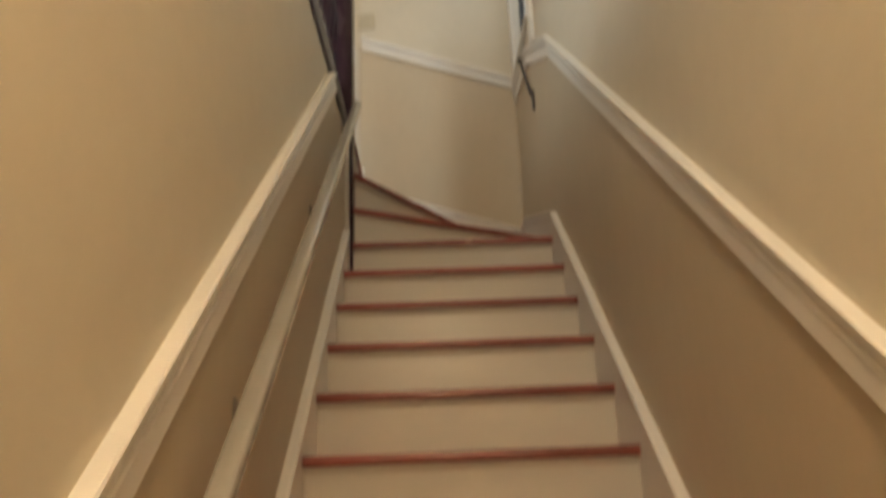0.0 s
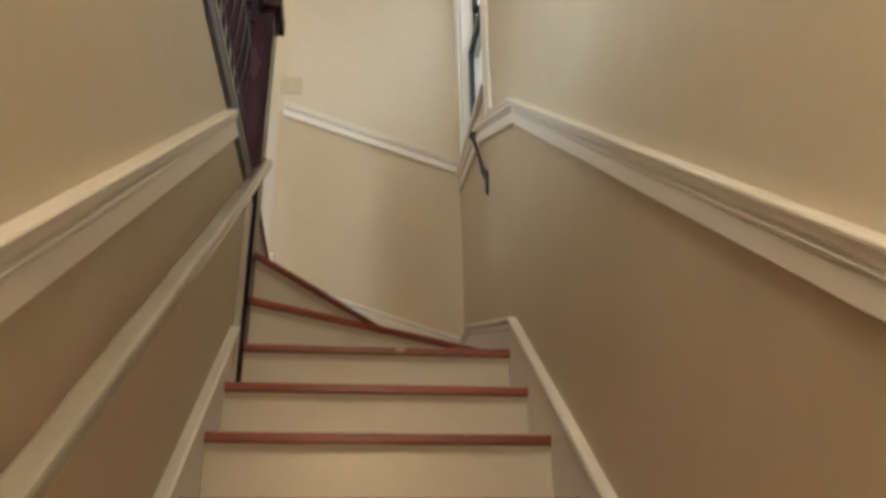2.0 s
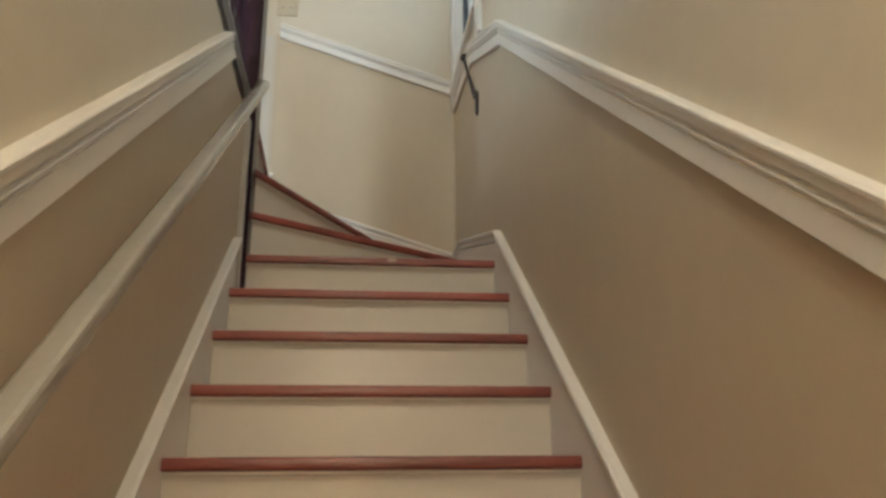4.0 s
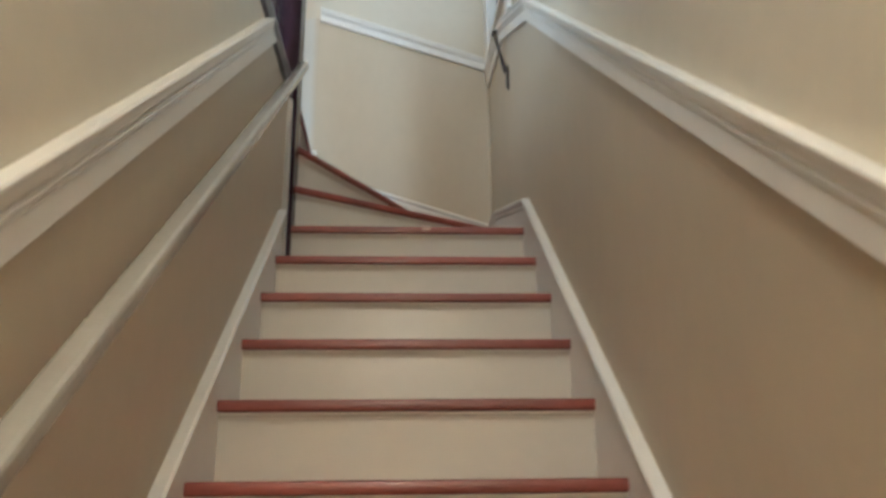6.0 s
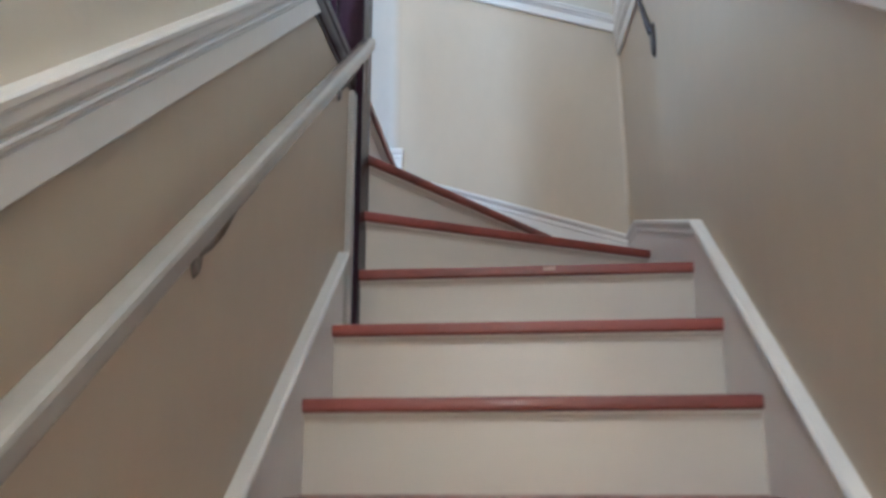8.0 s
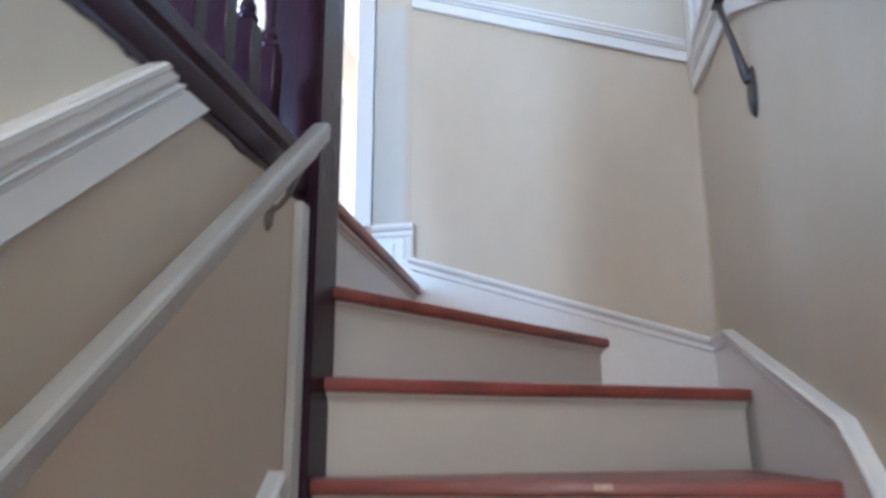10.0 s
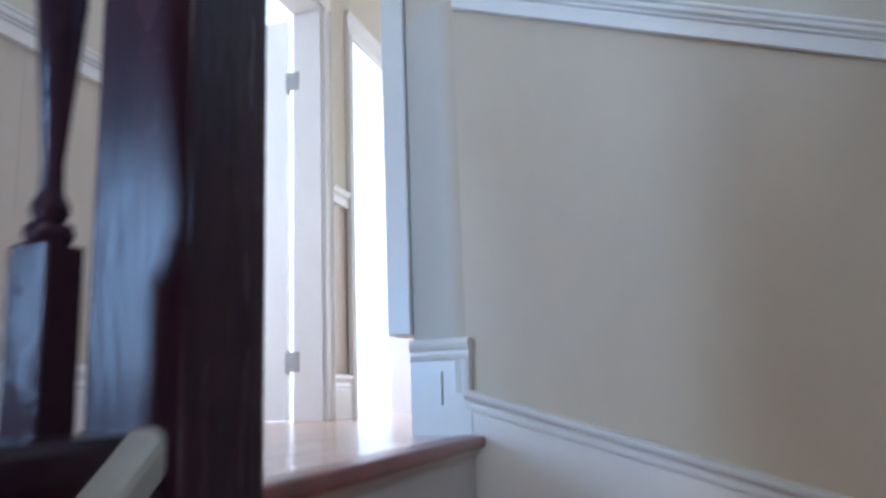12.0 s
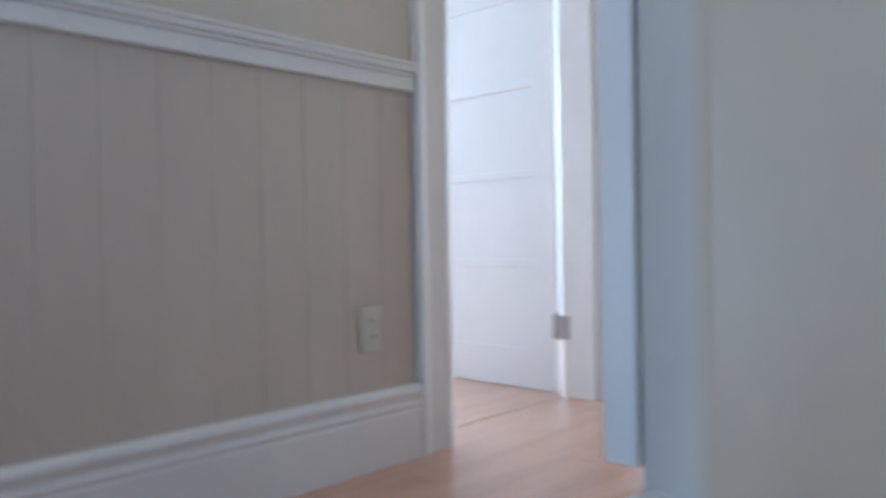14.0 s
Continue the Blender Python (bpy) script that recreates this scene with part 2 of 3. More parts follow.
T = (-0.10, 0, 0)
yt = (TOP - 0.05 - 0.929 - Z0) / SLOPE
b = prism(bmesh.new(), [(XL, yb, -0.02), (XL, -0.02, -0.02), (XL, -0.02, TOP - 0.05), (XL, yt, TOP - 0.05), (XL, -2.9, dado_left(-2.9)), (XL, yb, dado_left(-2.9))], T)
structure(part("wall_left_dado", b, M_DADO), "tan painted lower stair wall behind the handrail", "wall")
b = prism(bmesh.new(), [(XL, yb, dado_left(-2.9)), (XL, -2.9, dado_left(-2.9)), (XL, yt, TOP - 0.05), (XL, yb, TOP - 0.05)], T)
structure(part("wall_left", b, M_WALL), "greige painted stair wall above the chair rail", "wall")

# back wall with its sloping dado, and the splayed end by the hall
XS, XE, YE = -0.44, -0.60, 1.175
CURVE = [(XS + (XE - XS) * i / 6, YB + (YE - YB) * (i / 6) ** 1.5) for i in range(7)]


def dado_back(x):
    return 3.788 + (XR - x) * 0.322


T = (0, 0.12, 0)
b = prism(bmesh.new(), [(XR, YB, 1.9), (XS, YB, 1.9), (XS, YB, dado_back(XS)), (XR, YB, dado_back(XR))], T)
structure(part("wall_back_dado", b, M_DADO, None, "", True), "tan painted wall beside the winding steps", "wall")
b = prism(bmesh.new(), [(XR, YB, dado_back(XR)), (XS, YB, dado_back(XS)), (XS, YB, CEIL), (XR, YB, CEIL)], T)
structure(part("wall_back", b, M_WALL, None, "", True), "greige painted wall above the sloping chair rail", "wall")
# below SPLIT the bend's daylight is put into the colour, above it is plain paint
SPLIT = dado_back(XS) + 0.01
for nm, z0, z1, m_, lb in (("trim_splayed_end", 1.9, SPLIT, M_PALE, "curved end of the wall with daylight painted in as pale grey"), ("wall_splayed_end", SPLIT, CEIL, M_WALL, "greige painted curved end of the upper wall")):
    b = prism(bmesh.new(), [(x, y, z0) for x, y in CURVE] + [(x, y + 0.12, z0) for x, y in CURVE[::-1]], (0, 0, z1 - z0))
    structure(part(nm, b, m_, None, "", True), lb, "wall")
RC = 0.02
arc = [(XR - RC + RC * math.sin(a), YB - RC + RC * math.cos(a)) for a in (math.pi / 2 * i / 8 for i in range(9))]
b = prism(bmesh.new(), [(x, y, 2.836) for x, y in arc] + [(XR + 0.01, YB - RC, 2.836), (XR + 0.01, YB + 0.01, 2.836), (XR - RC, YB + 0.01, 2.836)], (0, 0, 0.86))
structure(part("wall_corner_dado", b, M_DADO, None, "", True), "tan painted rounded inner corner of the stair walls", "wall")
structure(part("wall_hall_return", boxed(XE, XE + 0.12, YE + 0.12, 4.9, TOP, CEIL), M_WALL), "greige wall along the far hall", "wall")

# far wall of the upper hall with two doorways
D1A, D1B, D2A, D2B, DH, W1 = 1.72, 2.535, 2.86, 3.70, TOP + 1.99, 0.127
HX = XH - 0.14
W4A, W4B, W4L, W4H = -1.90, -1.30, TOP + 0.12, TOP + 0.92
for nm, y0, y1, z0, m_, lb in (("wall_hall_a", W4B, D1A, TOP + 1.045, M_WALL, "greige hall wall above the chair rail"),
                               ("wall_hall_b", D1B, D2A, TOP + 1.045, M_WALL, "narrow greige wall between two doorways"),
                               ("wall_hall_c", D2B, 4.9, TOP + 1.045, M_WALL, "greige wall at the hall's end")):
    structure(part(nm, boxed(HX, XH, y0, y1, z0, CEIL), m_), lb, "wall")
for nm, y0, y1 in (("wall_hall_dado_a", W4B, D1A), ("wall_hall_dado_b", D1B, D2A), ("wall_hall_dado_c", D2B, 4.9)):
    structure(part(nm, boxed(HX, XH - 0.008, y0, y1, TOP - 0.3, TOP + 1.045), M_HALLDADO), "backing of the tan board dado", "wall")
b = bmesh.new()
for y0, y1, z0, z1 in ((yb, W4A, TOP - 0.3, CEIL), (W4A, W4B, TOP - 0.3, W4L), (W4A, W4B, W4H, CEIL)):
    box(b, HX, XH, y0, y1, z0, z1)
structure(part("wall_hall_window_bay", b, M_WALL), "greige hall wall round a low window", "wall")
structure(part("wall_hall_over_doors", boxed(HX, XH, D1A, D1B, DH, CEIL), M_WALL), "greige wall over the doorway", "wall")
structure(part("wall_hall_over_bright_door", boxed(HX, XH, D2A, D2B, DH, CEIL), M_WALL), "greige wall over the bright doorway", "wall")

# shell: hall ends, rooms behind the doorways, lower hall
b = bmesh.new()
# opening of the end window, added only to let the fill in
E5A, E5B, E5L, E5H = -1.40, -0.72, TOP + 0.10, TOP + 2.0
for x0, x1, z0, z1 in ((HX, E5A, TOP, CEIL), (E5B, XE + 0.12, TOP, CEIL), (E5A, E5B, TOP, E5L), (E5A, E5B, E5H, CEIL)):
    box(b, x0, x1, 4.9, 5.04, z0, z1)
structure(part("wall_hall_end", b, M_WALL), "greige end wall of the hall round an added tall window", "wall")
S5A, S5B, S5L, S5H = -1.45, -0.62, TOP + 0.08, TOP + 2.0
b = bmesh.new()
for x0, x1, z0, z1 in ((HX, S5A, TOP - 0.3, CEIL), (S5B, XR + 0.14, TOP - 0.3, CEIL), (S5A, S5B, TOP - 0.3, S5L), (S5A, S5B, S5H, CEIL)):
    box(b, x0, x1, yb - 0.14, yb, z0, z1)
structure(part("wall_upper_south", b, M_WALL), "plain wall behind the stairwell", "wall")
structure(part("wall_lower_south", boxed(XL - 0.1, XR + 0.14, yb - 0.14, yb, -0.02, TOP - 0.3), M_WALL), "plain wall behind the foot of the stairs", "wall")
structure(part("wall_room_near", boxed(-4.0, HX, 1.0, 1.1, TOP, CEIL), M_CEIL), "white wall of the side room", "wall")
structure(part("wall_room_far", boxed(-4.0, HX, 4.9, 5.0, TOP, CEIL), M_CEIL), "white wall of the bright room", "wall")
b = bmesh.new()
for y0, y1, z0, z1 in ((1.0, 1.7, TOP, CEIL), (2.5, 2.9, TOP, CEIL), (4.3, 5.0, TOP, CEIL), (1.7, 2.5, TOP, 3.5), (1.7, 2.5, 5.1, CEIL), (2.9, 4.3, TOP, 3.5), (2.9, 4.3, 5.1, CEIL)):
    box(b, -4.1, -4.0, y0, y1, z0, z1)
structure(part("wall_room_outer", b, M_CEIL), "white outer wall with two window openings", "wall")

structure(part("ceiling", boxed(-4.1, XR + 0.14, yb, 5.0, CEIL, CEIL + 0.12), M_CEIL), "plain white ceiling", "ceiling")
structure(part("ceiling_lower", boxed(XL - 0.1, XR, yb, -3.3, TOP - 0.3, TOP - 0.12), M_CEIL), "plain white ceiling of the lower hall", "ceiling")
structure(part("floor_lower", boxed(XL, XR, yb, YB + 0.1, -0.12, -0.006), M_SUBFLOOR), "floor base of the lower hall", "floor")
structure(part("floor_upper", boxed(-4.1, XL - 0.10, yb, 5.0, TOP - 0.16, TOP - 0.02), M_SUBFLOOR), "floor base of the upper hall", "floor")
structure(part("floor_upper_landing", boxed(XL - 0.10, -0.43, 0.14, YB + 0.03, TOP - 0.16, TOP - 0.02), M_SUBFLOOR), "floor base at the head of the stairs", "floor")

# ---- staircase ----
stairs = tagged(empty("staircase", (0, -2.9, 0)), "white staircase with red-stained wooden treads winding at its top", "staircase")
stairs_inv = stairs.matrix_world.inverted()


def spart(name, bm, material, label="", smooth=False, parent=stairs):
    ob = part(name, bm, material, None, label, smooth)
    ob.parent = parent
    ob.matrix_parent_inverse = stairs_inv if parent is stairs else Matrix()
    return ob


NOSE = [(0.0, 0.0), (0.013, -0.001), (0.0175, -0.004), (0.019, -0.009), (0.019, -0.021), (0.0175, -0.026), (0.013, -0.029), (0.0, -0.030), (-0.03, -0.030), (-0.03, 0.0)]
COVE = [(0.0, 0.0), (0.014, 0.0), (0.012, -0.006), (0.005, -0.012), (0.003, -0.018), (0.0, -0.018)]
SX0, SX1 = -0.399, 0.514


def step_line(k):
    """Front line of the nosing of step k, left end and right end."""
    if k <= 0:
        return Vector((SX0 if k < 0 else -0.386, k * GO, 0)), Vector((SX1, k * GO, 0))
    return {1: (Vector((-0.386, 0.063, 0)), Vector((SX1, 0.615, 0))),
            2: (Vector((-0.386, 0.100, 0)), Vector((0.200, 1.074, 0))),
            3: (Vector((-0.387, 0.122, 0)), Vector((-0.400, 1.074, 0)))}[k]


def step(k):
    z = Z0 + k * RISE
    a, c = step_line(k)
    d = (c - a).normalized()
    out = Vector((d.y, -d.x, 0))                     # downhill
    up = Vector((0, 0, 1))
    n0, n1 = a - out * 0.019 + up * z, c - out * 0.019 + up * z
    nosing = spart("nosing", sweep(bmesh.new(), NOSE, [(n0, out), (n1, out)]), M_NOSE, "red-brown stained nosing with a flat front", True)
    r0, r1 = a - out * 0.026, c - out * 0.026
    # riser board
    zb = z - RISE
    b = prism(bmesh.new(), [r0 + up * zb, r1 + up * zb, r1 + up * (z - 0.030), r0 + up * (z - 0.030)], -out * 0.018)
    riser = spart("riser", b, M_RISER, "white painted riser")
    m0, m1 = r0 + up * (z - 0.0305), r1 + up * (z - 0.0305)
    spart("cove_moulding", sweep(bmesh.new(), COVE, [(m0, out), (m1, out)]), M_RISER, "", True, riser)
    # tread board behind the nosing
    if k < 3:
        a2, c2 = step_line(k + 1)
        d2 = (c2 - a2).normalized()
        o2 = Vector((d2.y, -d2.x, 0))
        t0, t1 = a2 - o2 * 0.03, c2 - o2 * 0.03
        f0, f1 = a - out * 0.0485, c - out * 0.0485
        poly = [f0, f1]
        if k == 1:
            poly += [Vector((SX1, 1.074, 0))]
        if k == 2:
            poly += [Vector((-0.40, 1.074, 0))]
            t0, t1 = a2 - o2 * 0.03, c2 - o2 * 0.03
        poly += [t1, t0]
        b = prism(bmesh.new(), [p + up * (z - 0.028) for p in poly], (0, 0, 0.0275))
        tread = spart("tread", b, M_NOSE, "red-brown stained wooden tread")
        nosing.parent = tread
        nosing.matrix_parent_inverse = Matrix()


for k in range(-12, 4):
    step(k)

# ---- skirt boards with moulded caps ----
CAP = [(0.0, -0.046), (0.0165, -0.046), (0.0215, -0.043), (0.0225, -0.036), (0.0175, -0.033), (0.0170, -0.026), (0.022, -0.022), (0.030, -0.013), (0.031, -0.005), (0.025, 0.0), (0.0, 0.0)]
SKR = [(-2.95, nose_z(-2.95) + 0.135), (-0.052, 2.568), (0.86, 2.840), (YB, 2.842)]


def skirt(name, pts, lift, caps, label):
    root = empty(name, pts[0])
    structure(root, label, "skirting board")
    ob = part("board", prism(bmesh.new(), pts, lift), M_TRIM, None)
    cp = part("cap_moulding", sweep(bmesh.new(), CAP, caps), M_TRIM, None, "", True)
    for o in (ob, cp):
        o.parent = root
        o.matrix_parent_inverse = root.matrix_world.inverted()
    return root


IN = Vector((-1, 0, 0))
rp = [(XR - 0.016, y, z - 0.03) for y, z in SKR]
skirt("trim_right_skirt", rp + [(XR - 0.016, YB, 2.3), (XR - 0.016, -0.052, 2.20), (XR - 0.016, -2.95, -0.02 + 0.0)], (0.0155, 0, 0),
      [((XR, y, z), IN) for y, z in SKR[:-1]] + [((XR, YB, 2.842), (-1, -1, 0))], "white skirting board with moulded cap along the stairs")
BK = [(XR, 2.842), (XS - 0.0, 3.142)]
skirt("trim_back_skirt", [(XR, YB - 0.016, 2.812), (XS, YB - 0.016, 3.112), (XS, YB - 0.016, 2.6), (XR, YB - 0.016, 2.3)], (0, 0.0155, 0),
      [((XR, YB, 2.842), (-1, -1, 0)), ((XS - 0.004, YB, 3.142), (0, -1, 0))], "white sloping skirting board beside the winding steps")
LE = -0.125
skirt("trim_left_skirt", [(XL + 0.016, -2.95, nose_z(-2.95) + 0.085), (XL + 0.016, LE, nose_z(LE) + 0.085), (XL + 0.016, LE, 2.05), (XL + 0.016, -2.95, -0.02)], (-0.0155, 0, 0),
      [((XL, -2.95, nose_z(-2.95) + 0.118), (1, 0, 0)), ((XL, LE, nose_z(LE) + 0.118), (1, 0, 0))], "white skirting board with moulded cap below the handrail")
structure(part("trim_left_corner_board", boxed(XL, XL + 0.017, -0.066, -0.0225, 2.2, TOP - 0.062, bevel=0.003), M_ENDBOARD), "pale painted end board beside the newel", "trim")

# ---- chair rails ----
RAIL = [(0.0, 0.0), (0.011, 0.0), (0.015, 0.004), (0.015, 0.056), (0.012, 0.059), (0.012, 0.063), (0.018, 0.066), (0.020, 0.070), (0.018, 0.074), (0.013, 0.076), (0.014, 0.081), (0.020, 0.085), (0.023, 0.091), (0.024, 0.108), (0.028, 0.112), (0.029, 0.121), (0.026, 0.126), (0.0, 0.127)]


def rail(name, path, label, k=1.0):
    prof = [(u, v * k) for u, v in RAIL]
    return structure(part(name, sweep(bmesh.new(), prof, path), M_TRIM, None, "", True), label, "chair rail")


def rz(y):
    return dado_line(y) - 0.05


rail("trim_right_chair_rail", [((XR, yb, rz(-2.9)), IN), ((XR, -2.9, rz(-2.9)), IN), ((XR, -0.22, rz(-0.22)), IN), ((XR, 0.46, rz(0.46)), IN), ((XR, YB, rz(YB)), (-1, -1, 0))], "white moulded chair rail along the window-side stair wall", 0.86)
b = sweep(bmesh.new(), [(u, v * 0.95) for u, v in RAIL], [((XL, yb, dado_left(-2.9) - 0.05), (1, 0, 0)), ((XL, -2.9, dado_left(-2.9) - 0.05), (1, 0, 0)), ((XL, -0.2, dado_left(-0.2) - 0.05), (1, 0, 0))])
cut = bmesh.ops.bisect_plane(b, geom=b.verts[:] + b.edges[:] + b.faces[:], plane_co=(0, 0, TOP - 0.047), plane_no=(0, 0, 1), clear_outer=True)
bmesh.ops.holes_fill(b, edges=[e for e in cut["geom_cut"] if isinstance(e, bmesh.types.BMEdge)])
structure(part("trim_left_chair_rail", b, M_TRIM, None, "", True), "white moulded chair rail cut off under the balustrade", "chair rail")
rail("trim_back_chair_rail", [((XR, YB, dado_back(XR) - 0.02), (-1, -1, 0)), ((XS + 0.002, YB, dado_back(XS) - 0.02), (0, -1, 0))], "white chair rail rising across the back wall", 0.66)
for nm, y0, y1 in (("a", W4B + 0.10, D1A - W1 - 0.003), ("b", D1B + 0.074, D2A - 0.06), ("c", D2B + 0.11, 4.9)):
    rail("trim_hall_chair_rail_" + nm, [((XH, y0, TOP + 1.026), (1, 0, 0)), ((XH, y1, TOP + 1.026), (1, 0, 0))], "white moulded chair rail on the hall wall", 0.64)
PICT = [(0, 0), (0.012, 0), (0.022, 0.02), (0.026, 0.04), (0.018, 0.05), (0, 0.05)]
structure(part("trim_picture_rail", sweep(bmesh.new(), PICT, [((XR, YB, 5.25), (-1, -1, 0)), ((XS, YB, 5.25), (0, -1, 0)), *[((x, y, 5.25), (-0.9 * n / 5, -1, 0)) for n, (x, y) in enumerate(CURVE[1:6])]]), M_TRIM), "white picture rail high on the back wall", "trim")

# ---- window on the stairs ----
def adopt(root, *obs):
    for o in obs:
        o.parent = root
        o.matrix_parent_inverse = root.matrix_world.inverted()
    return root


win = structure(empty("window_1", (XR, 0.62, WIN_Z0)), "narrow white-cased sash window above the winding steps", "window")
cx0, cx1 = XR - 0.020, XR - 0.001
adopt(win,
      part("casing", boxed(cx0, cx1, 0.165, WIN_Y0, 3.575, WIN_Z1 + 0.10, bevel=0.004), M_TRIM),
      part("casing", boxed(cx0, cx1, WIN_Y1, YB - 0.004, 3.70, WIN_Z1 + 0.10, bevel=0.004), M_TRIM),
      part("head_casing", boxed(cx0, cx1, WIN_Y0 + 0.001, WIN_Y1 - 0.001, WIN_Z1, WIN_Z1 + 0.10, bevel=0.004), M_TRIM),
      part("window_sill", boxed(XR - 0.026, XR + 0.05, WIN_Y0 + 0.001, WIN_Y1 - 0.001, WIN_Z0 - 0.03, WIN_Z0 + 0.001, bevel=0.004), M_TRIM))
adopt(win,
      part("jamb_lining", boxed(XR - 0.0005, XR + 0.139, WIN_Y1 - 0.010, WIN_Y1 + 0.001, WIN_Z0 + 0.0015, WIN_Z1 - 0.001), M_TRIM),
      part("jamb_lining", boxed(XR - 0.0005, XR + 0.139, WIN_Y0 - 0.001, WIN_Y0 + 0.010, WIN_Z0 + 0.0015, WIN_Z1 - 0.001), M_TRIM),
      part("head_lining", boxed(XR - 0.0005, XR + 0.139, WIN_Y0 + 0.0105, WIN_Y1 - 0.0105, WIN_Z1 - 0.010, WIN_Z1 + 0.001), M_TRIM))
for z0, z1, xo in ((WIN_Z0, 4.50, 0.040), (4.46, WIN_Z1, 0.071)):
    b = bmesh.new()
    box(b, XR + xo, XR + xo + 0.03, WIN_Y0 + 0.0105, WIN_Y0 + 0.045, z0, z1)
    box(b, XR + xo, XR + xo + 0.03, WIN_Y1 - 0.045, WIN_Y1 - 0.0105, z0, z1)
    box(b, XR + xo, XR + xo + 0.03, WIN_Y0 + 0.045, WIN_Y1 - 0.045, z0, z0 + 0.05)
    box(b, XR + xo, XR + xo + 0.03, WIN_Y0 + 0.045, WIN_Y1 - 0.045, z1 - 0.045, z1)
    sash = part("sash", b, M_SASH, None, "dark sash frame")
    adopt(win, sash)
    pane = part("pane", boxed(XR + xo + 0.012, XR + xo + 0.017, WIN_Y0 + 0.045, WIN_Y1 - 0.045, z0 + 0.05, z1 - 0.045), M_GLASS)
    pane.visible_shadow = False
    pane.parent = sash
adopt(win, part("sash_lock", lathe(bmesh.new(), [(0.004, 4.49), (0.024, 4.495), (0.026, 4.51), (0.012, 4.52), (0.010, 4.54), (0.002, 4.545)], XR + 0.034, 0.62, 14), M_IRON, None, "dark metal sash lock", True))

# windows of the closing shell
def plain_window(name, x0, x1, y0, y1, z0, z1, label):
    root = structure(empty(name, ((x0 + x1) / 2, (y0 + y1) / 2, z0)), label, "window")
    b = bmesh.new()
    along_x = (x1 - x0) > (y1 - y0)
    f = 0.05
    if along_x:
        for a, c, e, g in ((x0, x0 + f, z0, z1), (x1 - f, x1, z0, z1), (x0 + f, x1 - f, z0, z0 + f), (x0 + f, x1 - f, z1 - f, z1), (x0 + f, x1 - f, (z0 + z1) / 2 - 0.02, (z0 + z1) / 2 + 0.02)):
            box(b, a, c, y0, y1, e, g)
    else:
        for a, c, e, g in ((y0, y0 + f, z0, z1), (y1 - f, y1, z0, z1), (y0 + f, y1 - f, z0, z0 + f), (y0 + f, y1 - f, z1 - f, z1), (y0 + f, y1 - f, (z0 + z1) / 2 - 0.02, (z0 + z1) / 2 + 0.02)):
            box(b, x0, x1, a, c, e, g)
    adopt(root, part("window_frame", b, M_TRIM))


plain_window("window_2", -4.08, -4.03, 1.7, 2.5, 3.5, 5.1, "white sash window of the side room")
plain_window("window_3", -4.08, -4.03, 2.9, 4.3, 3.5, 5.1, "wide white window of the bright room")
plain_window("window_4", XH - 0.11, XH - 0.06, W4A, W4B, W4L, W4H, "low white sash window of the upper hall")

# unseen window, added to go with the far hall's fill
plain_window("window_6", E5A, E5B, 4.96, 5.01, E5L, E5H, "unseen tall white window added at the far end of the hall")
plain_window("window_5", S5A, S5B, yb - 0.10, yb - 0.05, S5L, S5H, "tall white glazed frame at the hall's end")

# ---- newel and balustrade ----
newel = tagged(empty("newel_post", (-0.445, 0.06, 2.2)), "dark mahogany square newel post at the head of the stairs", "newel post")
adopt(newel,
      part("shaft", boxed(-0.502, -0.3865, -0.022, 0.1215, 2.16, 3.858, bevel=0.004), M_NEWEL),
      part("cap", boxed(-0.528, -0.358, -0.044, 0.150, 3.859, 3.925, bevel=0.008), M_NEWEL),
      part("collar", boxed(-0.506, -0.3825, -0.026, 0.1255, 3.840, 3.858, bevel=0.005), M_NEWEL),
      part("edge_bead", boxed(-0.3862, -0.3835, -0.0215, -0.014, 2.30, 3.76), M_NEWEL))

BX = -0.462
YEND = -3.25
balus = tagged(empty("balustrade", (BX, -1.6, TOP)), "dark mahogany balustrade with turned balusters along the upper hall", "balustrade")
BR = [(-0.045, 0.0), (0.044, 0.0), (0.054, 0.005), (0.058, 0.018), (0.058, 0.044), (0.053, 0.052), (0.045, 0.056), (0.047, 0.064), (0.053, 0.074), (0.053, 0.098), (0.046, 0.108), (-0.045, 0.110)]
adopt(balus, part("bottom_rail", sweep(bmesh.new(), BR, [((BX, YEND, TOP - 0.045), (1, 0, 0)), ((BX, -0.001, TOP - 0.045), (1, 0, 0))]), M_DARKRAIL, None, "", True))
HR = [(-0.018, 0.0), (0.018, 0.0), (0.024, 0.014), (0.034, 0.022), (0.036, 0.040), (0.028, 0.054), (0.012, 0.062), (-0.012, 0.062), (-0.028, 0.054), (-0.036, 0.040), (-0.034, 0.022), (-0.024, 0.014)]
adopt(balus, part("top_rail", sweep(bmesh.new(), HR, [((BX, YEND, 3.835), (1, 0, 0)), ((BX, -0.007, 3.835), (1, 0, 0))]), M_DARKRAIL, None, "", True))
b = bmesh.new()
rnd = random.Random(5)
n = 150
low, high = [], []
for i in range(n + 1):
    y = YEND + (-0.004 - YEND) * i / n
    dz = 0.004 + 0.012 * rnd.random() * (0.4 + 0.6 * abs(math.sin(y * 9.0)))
    low.append((y, TOP - 0.047 - dz))
    high.append((y, TOP - 0.040))
ring = low + high[::-1]
prism(b, [(XL + 0.0005, y, z) for y, z in ring], (0.003, 0, 0))
adopt(balus, part("paint_edge", b, M_DARKRAIL, None, "ragged dark paint line on the wall"))


